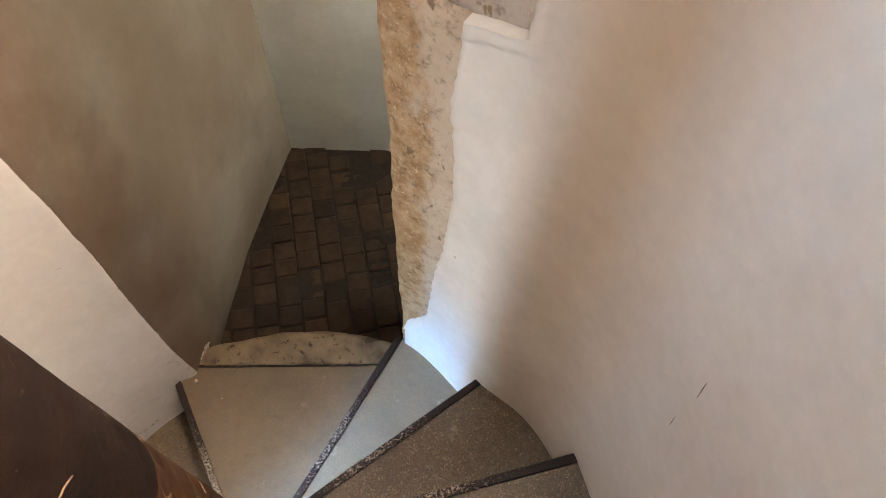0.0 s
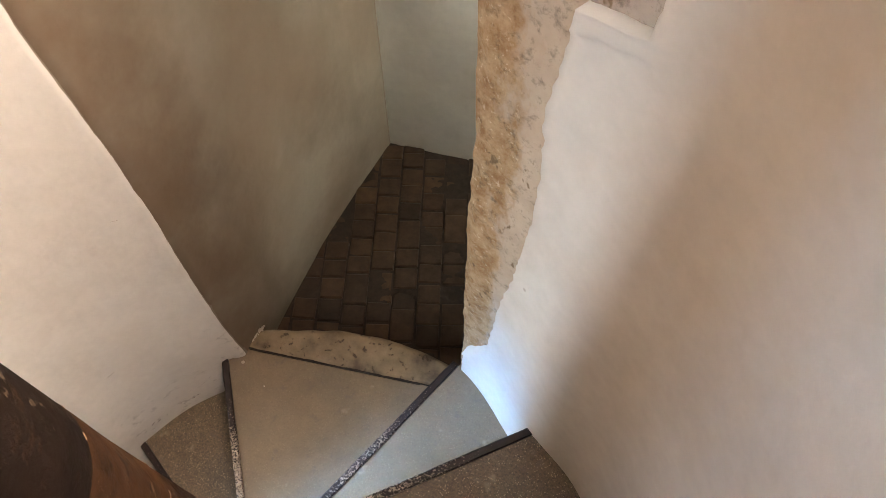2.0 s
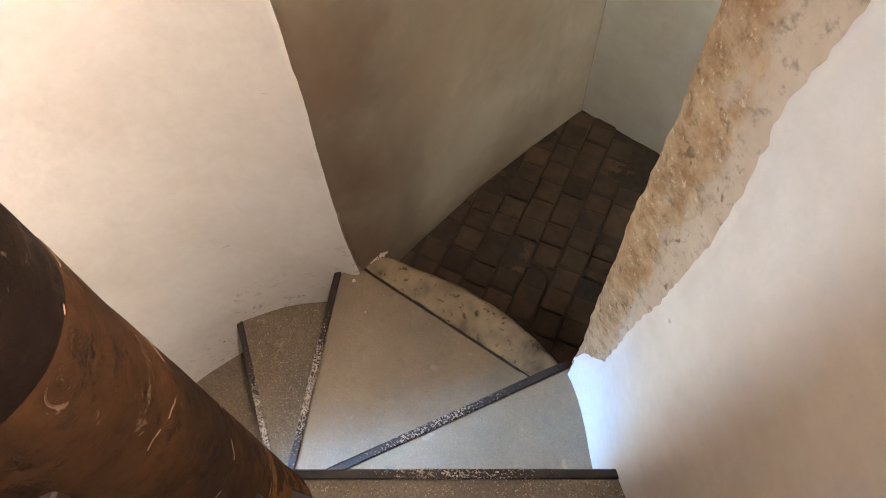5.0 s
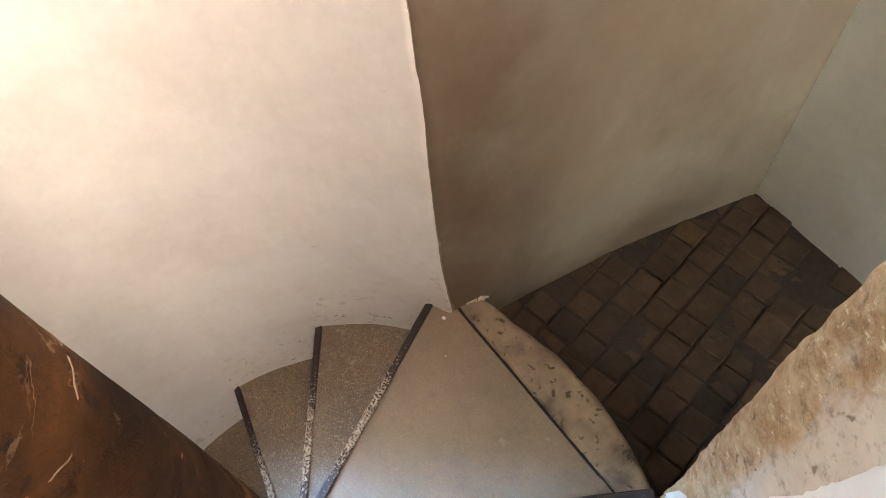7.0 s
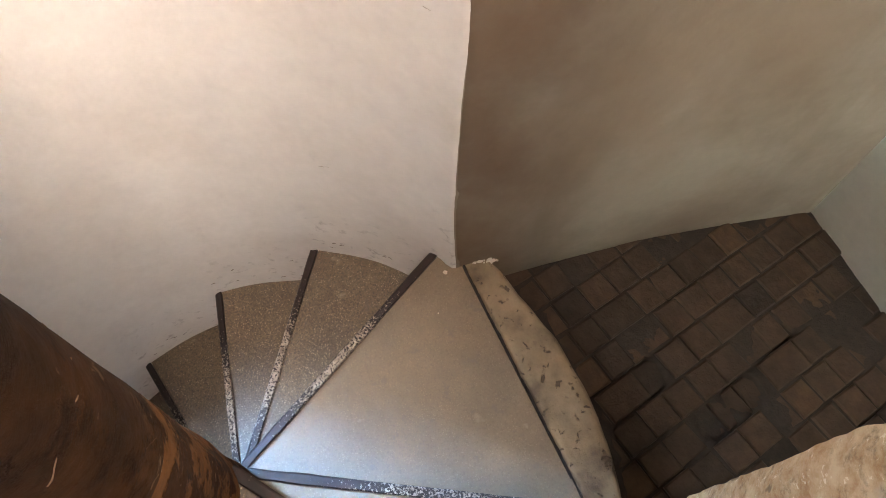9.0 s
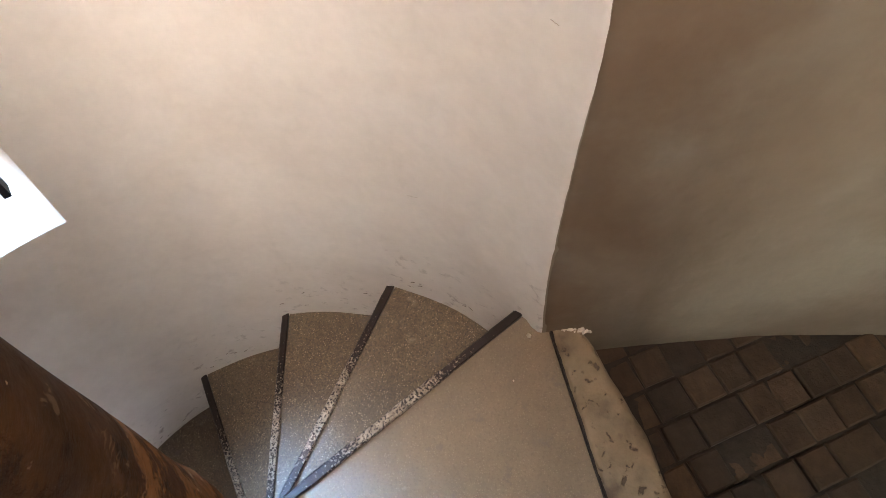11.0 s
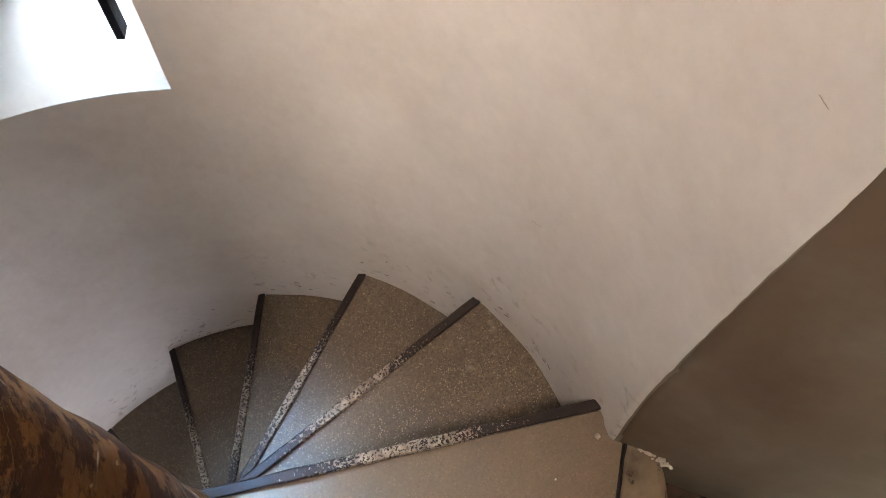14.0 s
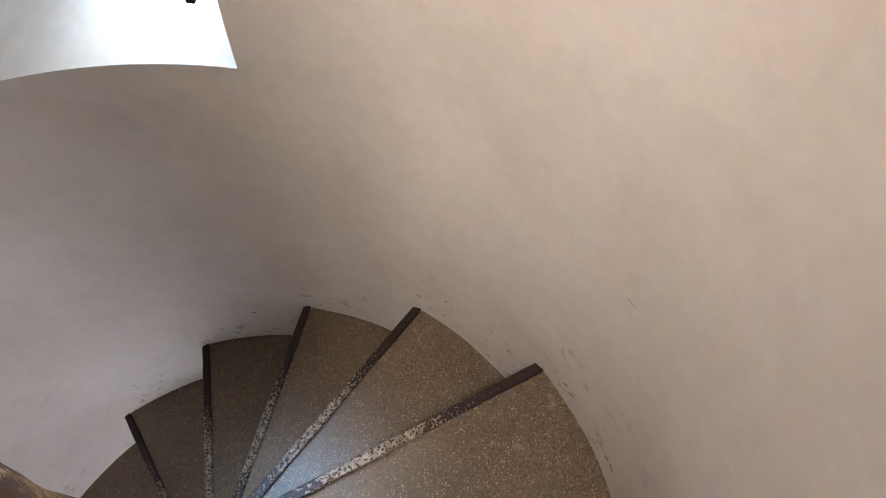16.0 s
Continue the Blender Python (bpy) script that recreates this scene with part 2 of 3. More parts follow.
def iron_material():
    k = Nodes("black painted window iron")
    return k.done(k.ramp(k.noise(40, 4), (0.3, (0.004, 0.0045, 0.007)), (0.7, (0.008, 0.009, 0.013))), 0.55, ((k.noise(80, 4), 0.001),), specular=0.12)


IRON = iron_material()


def glass_material():
    k = Nodes("window glass")
    b = k.bsdf
    b.inputs["Base Color"].default_value = (0.97, 0.99, 1, 1)
    b.inputs["Roughness"].default_value, b.inputs["Transmission Weight"].default_value, b.inputs["IOR"].default_value = 0.02, 1.0, 1.45
    return k.mat


GLASS = glass_material()


# ---- building helpers ----


def finish(ob, material, smooth=True):
    ob.data.materials.append(material)
    if smooth:
        for poly in ob.data.polygons:
            poly.use_smooth = True
    return ob


def part(name, bm, material, parent=None, label="", smooth=False):
    me = bpy.data.meshes.new(name)
    bmesh.ops.recalc_face_normals(bm, faces=bm.faces)
    bm.to_mesh(me)
    bm.free()
    ob = new(name, me)
    ob.parent = parent
    if label:
        ob["label"] = label
    return finish(ob, material, smooth)


def empty(name, place=(0, 0, 0)):
    ob = new(name)
    ob.location = place
    ob.empty_display_size = 0.05
    return ob


def grid_faces(bm, rows, closed=False):
    """Quads between rows of vertices; None leaves a hole."""
    faces = []
    for a, b in zip(rows, rows[1:]):
        n = len(a)
        for i in range(n if closed else n - 1):
            q = (a[i], a[(i + 1) % n], b[(i + 1) % n], b[i])
            if None not in q and len(set(q)) == 4:
                faces.append(bm.faces.new(q))
    return faces


def pol(r, az, z=0.0):
    return Vector((r * math.cos(radians(az)), r * math.sin(radians(az)), z))


def wob(p, scale, amount):
    return amount * noise.noise(Vector(p) * scale)


def fbm(p, scale, amount):
    v = Vector(p) * scale
    return amount * (noise.noise(v) + 0.5 * noise.noise(v * 2.1) + 0.25 * noise.noise(v * 4.3))


def box(bm, size, m=Matrix(), bevel=0.0):
    made = bmesh.ops.create_cube(bm, size=1.0, matrix=m @ Matrix.Diagonal((*size, 1)))
    if bevel:
        edges = {e for v in made["verts"] for e in v.link_edges}
        bmesh.ops.bevel(bm, geom=list(edges), offset=bevel, segments=2, affect="EDGES", profile=0.5)


# ---- the steps ----
# Azimuth of each step edge's outer end, from the top of the flight downwards; the edge of index 0 borders the wide step.
EDGES = {2: 44.9, 1: 69.3, 0: 126.8, -1: 154.0, -2: 178.6, -3: 201.9, -4: 226.0, -5: 249.0}
for i in range(3, 18):
    EDGES[i] = 44.9 - 24.4 * (i - 2)
for i in range(6, 15):
    EDGES[-i] = 249.0 + 24.4 * (i - 5)


def step_height(az):
    """Top of the walking surface at an azimuth, along the flight."""
    best = min(EDGES, key=lambda i: (EDGES[i] < az, abs(EDGES[i] - az)))
    return best * H


def edge_line(az):
    """Foot and direction of a step edge whose outer end lies at az."""
    k = max(0.0, min(1.0, (az - EDGES[3]) / (EDGES[2] - EDGES[3])))
    off = OFF_UP + (OFF - OFF_UP) * k
    phi = radians(az) - math.asin(off / R)
    d = Vector((math.cos(phi), math.sin(phi), 0))
    return Vector((-d.y, d.x, 0)) * off, d


def reach(foot, d, r):
    return math.sqrt(max(r * r - foot.length_squared, 0))


def seam_y(x):
    return 0.632 + 0.052 * x


def step_mesh(i, wide):
    """A wedge-shaped step block from the edge of the next higher step to its own edge."""
    az0, az1 = EDGES[i + 1], EDGES[i]
    bm = bmesh.new()
    nu, nr = (40 if wide else 20), 14
    top, low = [], []
    for u in range(nu + 1):
        k = u / nu
        az = az0 - 3 + (az1 - az0 + 3 - 0.9) * k
        foot, d = edge_line(az)
        s0 = reach(foot, d, RN - 0.012)
        s1 = reach(foot, d, R + 0.035)
        if wide and 76.0 < az < 122.4:
            s1 = min(s1, (seam_y(0) - foot.y + 0.052 * foot.x) / (d.y - 0.052 * d.x))
        a, b = [], []
        for v in range(nr + 1):
            p = foot + d * (s0 + (s1 - s0) * v / nr)
            sag = -0.004 * math.sin(math.pi * v / nr) * k + wob((p.x, p.y, i), 9, 0.0016)
            a.append(bm.verts.new((p.x, p.y, i * H - 0.002 + sag)))
            b.append(bm.verts.new((p.x, p.y, i * H - H - 0.04)))
        top.append(a)
        low.append(b)
    grid_faces(bm, top)
    grid_faces(bm, low)
    for a, b in ((top[0], low[0]), (top[-1], low[-1])):
        grid_faces(bm, [a, b])
    for v in (0, nr):
        grid_faces(bm, [[r[v] for r in top], [r[v] for r in low]])
    return bm


Z0, Z1 = -2.7, 4.1
DOOR_TOP, DOOR_LOW = 2.05, -0.30
LEFT_JAMB, RIGHT_JAMB = 122.9, 68.3
SILL, HEAD = 0.224, 1.66            # low window in the shaft wall
WIN_R, WIN_L = 201.6, 231.5
HIGH_SILL, HIGH_HEAD = 2.16, 3.00   # windows further up the flight
HWIN_A, HWIN_B = 6.0, 60.0
TOP_SILL, TOP_HEAD = 2.61, 3.40
DOWN_SILL, DOWN_HEAD = -1.38, -0.50


def ragged(z):
    """Azimuth at which the plaster breaks off beside the doorway's stone jamb."""
    keys = ((0.20, 67.6), (0.33, 67.2), (0.365, 65.6), (0.43, 62.2), (0.49, 60.9), (0.60, 60.0), (0.77, 58.6), (0.88, 56.9), (0.95, 56.5), (1.05, 56.1),
            (1.16, 56.4), (1.28, 57.7), (1.36, 57.0), (1.438, 56.5), (1.444, 55.2), (1.456, 51.0), (1.468, 48.7), (1.80, 48.5), (1.84, 57.0), (2.05, 58.0))
    if z <= keys[0][0]:
        return keys[0][1]
    for (za, a), (zb, b) in zip(keys, keys[1:]):
        if z <= zb:
            f = (z - za) / (zb - za)
            return a + (b - a) * f + (fbm((z, 0, 3), 22, 0.35) + fbm((z, 5, 3), 55, 0.30) if 0.3 < z < 1.43 or 1.47 < z < 1.8 else 0.0)
    return 64.0


def jamb_wave(z):
    """Degrees by which the plastered left edge of the doorway strays from a plumb line."""
    return 1.0 * max(0.0, min(1.0, (z - 0.72) / 0.45)) - 1.1 * max(0.0, 1 - max(z, 0.0) / 0.32) ** 2 + fbm((0.3, 0.7, z), 2.4, 0.55) + fbm((0.3, 4.7, z), 9.0, 0.16) + fbm((0.3, 2.7, z), 30.0, 0.10)


def shaft_radius(az, z):
    p = pol(1.0, az, z)
    r = R + fbm(p, 2.0, 0.0045) + fbm(p, 7.0, 0.0012)
    # foot of the plaster runs out softly onto the steps
    d = z - step_height(az if az > 57 else az)
    if 0 <= d < 0.10 and 125 < az < 330:
        r += 0.005 * (1 - d / 0.10) ** 2
    # the wall bellies inwards beside the doorway, low down
    r -= 0.048 * math.exp(-((az - 48) / 14) ** 2) * max(0.0, min(1.0, (1.4 - z) / 0.6))
    edge = ragged(z)
    if 0.3 < z < 1.9 and 40 < az <= edge + 0.01:
        r -= 0.0045 * max(0.0, 1 - (edge - az) / 3.2)
    # thick lip of plaster trowelled round the grey stone
    if 44 < az < 57 and 1.36 < z < 1.9:
        top = 1.438 + 0.03 * max(0.0, 56.5 - az) / 7.8 + fbm((az * 0.2, z, 1), 3, 0.002)
        low = max(0.0, min(1.0, (z - top + 0.036) / 0.007)) * max(0.0, min(1.0, (az - 46.5) / 0.8)) * max(0.0, min(1.0, (57.5 - az) / 1.5)) * (z < top + 0.01)
        side = math.exp(-((az - 47.3) / 0.8) ** 2) * max(0.0, min(1.0, (z - 1.41) / 0.02))
        r -= 0.007 * max(low, side)
    # rounded outer corner of the doorway and soft edges of the window
    if DOOR_LOW < z < DOOR_TOP and LEFT_JAMB + jamb_wave(z) - 0.01 <= az < LEFT_JAMB + jamb_wave(z) + 0.8:
        r += 0.005 * (1 - max(0.0, az - LEFT_JAMB - jamb_wave(z)) / 0.8) ** 2
    return r


def nosing_mesh(i):
    """A flat iron bar let into the step's edge, slightly wavy, its outer end cut square."""
    foot, d = edge_line(EDGES[i])
    side = Vector((-d.y, d.x, 0))
    s0, s1 = reach(foot, d, RN - 0.004), reach(foot, d, shaft_radius(EDGES[i] % 360, i * H) + 0.003)
    bm = bmesh.new()
    wear = bm.verts.layers.float.new("wear")
    n = 36
    rings = []
    for k in range(n + 1):
        s = s0 + (s1 - s0) * k / n
        c = foot + d * s
        w = 0.0094 + wob((s * 3, i, 0.3), 6, 0.0012)
        lift = wob((s, i, 2.0), 14, 0.0010)
        ring = []
        for x, z in ((-w, 0.0012), (-w + 0.002, 0.0034), (w - 0.003, 0.0034), (w, 0.0), (w, -0.020), (w - 0.004, -0.022), (-w, -0.022)):
            p = c + side * (x + wob((s, i, x * 50), 30, 0.0006))
            vert = bm.verts.new((p.x, p.y, i * H + z + lift))
            f = (s - s0) / (s1 - s0)
            vert[wear] = max(0.0, min(1.0, min((f - 0.16) / 0.24, (0.88 - f) / 0.30))) * (0.62 if i > 0 else 0.85)
            ring.append(vert)
        rings.append(ring)
    grid_faces(bm, rings, closed=True)
    bm.faces.new(rings[0])
    bm.faces.new(rings[-1])
    return bm


stair = empty("spiral_staircase")
tagged(stair, "tight spiral stair of worn tan cement steps with dark iron edges", "staircase", kind="structure")
for i in sorted(EDGES, reverse=True):
    if i + 1 not in EDGES:
        continue
    step = part("step", step_mesh(i, i == 0), SMOOTH if i in (0, 1) else TREAD, stair, smooth=False)
    if i == 0:
        step["label"] = "wide smooth stone step beside the doorway"
    part("nosing", nosing_mesh(i), NOSING, step, "rusty dark iron edge strip", smooth=False)

# ---- the threshold stone between the wide step and the passage ----


def threshold_mesh():
    bm = bmesh.new()
    nu, nv = 60, 12
    top, low = [], []
    for u in range(nu + 1):
        k = u / nu
        x0 = -0.380 + 0.585 * k
        a = Vector((x0, seam_y(x0) + 0.0075 + wob((x0 * 9, 1, 0), 2, 0.0025), 0))
        az = 118.0 - 46.5 * k
        b = pol(0.752 + 0.016 * max(0, 0.25 - k) / 0.25 + wob((k * 9, 0, 0), 1, 0.005), az)
        ra, rb = [], []
        for v in range(nv + 1):
            f = v / nv
            p = a.lerp(b, f)
            z = 0.001 + fbm((p.x, p.y, 0), 22, 0.0028) - 0.004 * (f < 0.05)
            if f > 0.8:
                z -= 0.012 * ((f - 0.8) / 0.2) ** 2
            ra.append(bm.verts.new((p.x, p.y, z)))
            rb.append(bm.verts.new((p.x, p.y, -0.24)))
        top.append(ra)
        low.append(rb)
    grid_faces(bm, top)
    for v in (0, nv):
        grid_faces(bm, [[r[v] for r in top], [r[v] for r in low]])
    for u in (0, nu):
        grid_faces(bm, [top[u], low[u]])
    return bm


def seam_mesh():
    """Dirt packed into the open joint between the wide step and the threshold."""
    bm = bmesh.new()
    rows = []
    for u in range(141):
        x = -0.386 + 0.590 * u / 140
        mid = seam_y(x) + 0.004 + fbm((x, 0, 7), 14, 0.0022)
        half = 0.0019 + max(-0.0012, fbm((x, 3, 7), 30, 0.0018))
        rows.append([bm.verts.new((x, mid + half * q, h)) for q, h in ((-1, -0.02), (-1, 0.0012), (0, 0.0004), (1, 0.0016), (1, -0.02))])
    grid_faces(bm, rows)
    bm.faces.new(rows[0])
    bm.faces.new(rows[-1])
    return bm


threshold = tagged(part("threshold_stone", threshold_mesh(), THRESHOLD, smooth=True), "pitted tan threshold stone with a curved worn lip", "threshold", kind="structure")
part("joint", seam_mesh(), DIRT, threshold, "open joint packed with black dirt")

# ---- the newel ----
newel = empty("newel_column", (0, 0, -2.675))
tagged(newel, "round brown stained newel column of stacked stone drums", "column")


def newel_radius(az, z):
    c = Vector((math.cos(radians(az)), math.sin(radians(az)), z * 4))
    low = max(0.0, min(1.0, (0.75 - z) / 0.3))
    return RN - 0.0005 + fbm(c, 1.5, 0.0016) + low * (fbm(c + Vector((3, 0, 0)), 2.6, 0.0022) + 0.0016 * math.sin(z * 31.4))


def drum_mesh(z0, z1):
    bm = bmesh.new()
    rows = []
    n = 9
    for k in range(n + 1):
        f = k / n
        inset = 0.0004 * max(0.0, abs(f - 0.5) - 0.42) / 0.08
        row = []
        for a in range(48):
            az = a * 7.5
            r = newel_radius(az, z0 + f * (z1 - z0)) - inset
            row.append(bm.verts.new(pol(r, az, (z1 - z0) * f)))
        rows.append(row)
    grid_faces(bm, rows, closed=True)
    for row in (rows[0], rows[-1]):
        bm.faces.new([bm.verts.new(v.co) for v in row])
    return bm


def joint_mesh(z, seed):
    """Broken, wandering line of mortar smeared over the joint of two drums."""
    bm = bmesh.new()
    rows = []
    for k in range(4):
        row = []
        for a in range(120):
            az = a * 3.0
            c = Vector((math.cos(radians(az)), math.sin(radians(az)), seed * 3.7))
            mid = fbm(c, 1.3, 0.022) + fbm(c, 6.0, 0.005)
            half = max(0.0, 0.0004 + fbm(c + Vector((0, 4, 0)), 2.6, 0.0034) + fbm(c, 11.0, 0.0012))
            h = z + mid + (k / 3 - 0.5) * 2 * half
            row.append(bm.verts.new(pol(newel_radius(az, h) + (0.0005 if k in (1, 2) and half > 0.0006 else -0.003), az, h - z)))
        rows.append(row)
    grid_faces(bm, rows, closed=True)
    return bm


for k in range(-14, 20):
    z = 0.125 + 0.2 * k
    # upper drums get the shade-darkened copies, the lowest the plain ochre one
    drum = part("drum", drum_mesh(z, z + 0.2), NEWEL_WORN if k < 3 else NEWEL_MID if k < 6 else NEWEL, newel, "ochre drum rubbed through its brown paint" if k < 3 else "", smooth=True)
    drum.location = (0, 0, z + 2.675)
    if k > -14:
        joint = part("mortar_joint", joint_mesh(z, k), JOINT, newel, "pale crumbling joint mortar", smooth=True)
        joint.location = (0, 0, z + 2.675)

# ---- the shaft wall ----


def shaft_wall():
    zs = [Z0 + 0.06 * k for k in range(int((Z1 - Z0) / 0.06) + 1)] + [Z1]
    zs = [z for z in zs if not -0.9 < z < 2.06] + [-0.9 + 0.02 * k for k in range(149)]
    zs += [1.438, 1.444, 1.45, 1.456, 1.462, 1.468, SILL, HEAD, HIGH_SILL, HIGH_HEAD, TOP_SILL, TOP_HEAD, DOWN_SILL, DOWN_HEAD, DOOR_TOP, DOOR_LOW]
    zs += [0.3 + 0.01 * k for k in range(150)] + [1.392 + 0.004 * k for k in range(18)]
    zs = sorted({round(z, 4) for z in zs})
    zs = [z for n, z in enumerate(zs) if n == 0 or z - zs[n - 1] > 0.0019]
    for must in (SILL, HEAD, HIGH_SILL, HIGH_HEAD, TOP_SILL, TOP_HEAD, DOWN_SILL, DOWN_HEAD, DOOR_TOP, DOOR_LOW):
        assert min(abs(z - must) for z in zs) < 0.0021
    bm = bmesh.new()
    scuff = bm.verts.layers.float.new("scuff")
    rows, spans = [], []
    for z in zs:
        e = ragged(z)
        shifted = z > 2.06 or z < -0.35
        az = [-15.0 + ((21.0 if shifted else 35.0) * k / 16) for k in range(16)]
        ha = len(az)
        az += [HWIN_A + (HWIN_B - HWIN_A) * k / 18 for k in range(18)] if shifted else [20.0 + 20.0 * k / 18 for k in range(18)]
        hb = len(az)
        base = HWIN_B if shifted else 40.0
        az += [base + (e - base) * k / 16 for k in range(17)]
        door = len(az) - 1
        lj = LEFT_JAMB + jamb_wave(z)
        az += [e + (lj - e) * k / 30 for k in range(1, 31)]
        door_end = len(az) - 1
        az += [lj + 0.8 * k / 4 for k in range(1, 5)]
        az += [lj + 0.8 + (WIN_R - lj - 0.8) * k / 60 for k in range(1, 61)]
        wa = len(az) - 1
        az += [WIN_R + (WIN_L - WIN_R) * k / 20 for k in range(1, 21)]
        wb = len(az) - 1
        az += [WIN_L + (345.0 - WIN_L) * k / 52 for k in range(1, 52)]
        row = []
        for a in az:
            vert = bm.verts.new(pol(shaft_radius(a, z), a, z))
            d = z - step_height(a)
            if 100 < a < 330 and -0.05 < d < 0.30:
                vert[scuff] = max(0.0, 1 - abs(d - 0.06) / 0.22) * 0.9
            row.append(vert)
        rows.append(row)
        spans.append((z, door, door_end, wa, wb, ha, hb))
    n = len(rows[0])
    for (ra, sa), (rb, sb) in zip(zip(rows, spans), zip(rows[1:], spans[1:])):
        zm = (sa[0] + sb[0]) / 2
        for i in range(n):
            if DOOR_LOW < zm < DOOR_TOP and sa[1] <= i < sa[2]:
                continue
            if (SILL < zm < HEAD or TOP_SILL < zm < TOP_HEAD) and sa[3] <= i < sa[4]:
                continue
            if (HIGH_SILL < zm < HIGH_HEAD or DOWN_SILL < zm < DOWN_HEAD) and sa[5] <= i < sa[6]:
                continue
            bm.faces.new((ra[i], ra[(i + 1) % n], rb[(i + 1) % n], rb[i]))
    # thickness of the plaster at its broken edge
    last = None
    for row, s in zip(rows, spans):
        if DOOR_LOW <= s[0] <= DOOR_TOP:
            v = row[s[1]]
            out = bm.verts.new(Vector((v.co.x, v.co.y, 0)) * ((R + 0.03) / Vector((v.co.x, v.co.y)).length) + Vector((0, 0, v.co.z)))
            if last:
                bm.faces.new((last[0], v, out, last[1]))
            last = (v, out)
    # the plaster turns the corner into the doorway, its colour darkened brown for shade
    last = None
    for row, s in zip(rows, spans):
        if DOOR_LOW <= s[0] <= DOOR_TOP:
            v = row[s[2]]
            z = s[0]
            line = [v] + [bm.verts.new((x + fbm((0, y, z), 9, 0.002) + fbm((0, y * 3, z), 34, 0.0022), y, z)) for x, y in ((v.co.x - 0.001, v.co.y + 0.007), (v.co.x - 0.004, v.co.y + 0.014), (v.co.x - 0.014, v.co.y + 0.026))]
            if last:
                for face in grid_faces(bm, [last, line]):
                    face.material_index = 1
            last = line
    # outer face of the masonry, away from the passage
    outer = [[bm.verts.new(pol(1.3, 130 + 284 * k / 48, z)) for k in range(49)] for z in (Z0, -1.6, -0.4, 0.1, 1.95, 2.1, 3.5, Z1)]
    for a, b in zip(outer, outer[1:]):
        for k in range(48):
            mid, zm = 130 + 284 * (k + 0.5) / 48, (a[0].co.z + b[0].co.z) / 2
            if (196 < mid < 238 and (0.1 < zm < 1.95 or 2.1 < zm < 3.5)) or (356 < mid < 420 and (2.1 < zm < 3.5 or -1.6 < zm < -0.4)):
                continue
            bm.faces.new((a[k], a[k + 1], b[k + 1], b[k]))
    for k in (0, 48):
        inner_az = 130 + 284 * k / 48
        ends = [bm.verts.new(pol(R + 0.03, inner_az, r[0].co.z)) for r in outer]
        grid_faces(bm, [ends, [r[k] for r in outer]])
    return bm


shaft = tagged(part("wall_shaft", shaft_wall(), PLASTER, smooth=True), "curved limewashed plaster wall of the stair shaft", "wall", kind="structure")
shaft.data.materials.append(SHADE_BROWN)

# ---- exposed stones of the door jamb ----
jamb = empty("door_jamb", (0, 0, 0))
tagged(jamb, "weathered tan limestone door jamb laid bare beneath broken plaster", "door jamb", kind="structure")


def jamb_stone_mesh(z0, z1, az_in, seed):
    """A dressed stone whose face follows the shaft and whose return forms the reveal."""
    bm = bmesh.new()
    nz, na = max(8, int((z1 - z0) / 0.016)), 22
    band = bm.verts.layers.float.new("band")
    rows = []
    for k in range(nz + 1):
        z = z0 + (z1 - z0) * k / nz
        end = min(k, nz - k) / nz
        left = RIGHT_JAMB + 0.5 + wob((0, z, 1), 3.2, 0.9) + fbm((3, z, 0), 24, 0.28)
        row = []
        # reveal running back into the wall
        for q in range(8):
            p = Vector((0.262, 0.668, 0)).lerp(Vector((0.33, 1.0, 0)), (8 - q) / 8) + Vector((fbm((q, z, 4), 8, 0.003), 0, 0))
            row.append(bm.verts.new((p.x, p.y, z)))
        for q in range(na + 1):
            az = left + (az_in - left) * q / na
            rough = fbm(pol(1, az, z), 16, 0.0035) + fbm(pol(1, az, z), 45, 0.0022)
            corner = 0.010 * max(0.0, 1 - q / 2.5)
            vert = bm.verts.new(pol(R + 0.0075 + rough + corner + 0.0012 * (end < 0.004), az, z))
            vert[band] = min(1.0, (left - az) / 11.0)
            row.append(vert)
        rows.append(row)
    grid_faces(bm, rows)
    back = [[bm.verts.new(pol(R + 0.16, az_in, r[0].co.z)), r[-1]] for r in rows]
    grid_faces(bm, back)
    for row, bk in ((rows[0], back[0]), (rows[-1], back[-1])):
        bm.faces.new(row + [bk[0]])
    return bm


for seed, (z0, z1, az_in) in enumerate(((-0.29, 1.438, 53.0), (1.4395, 1.86, 45.5), (1.8615, 2.06, 52.0))):
    part("stone", jamb_stone_mesh(z0, z1, az_in, seed), GREY_STONE if az_in < 50 else STONE, jamb, "greyish brown stone block" if az_in < 50 else "", smooth=True)

# ---- the passage beyond the doorway ----


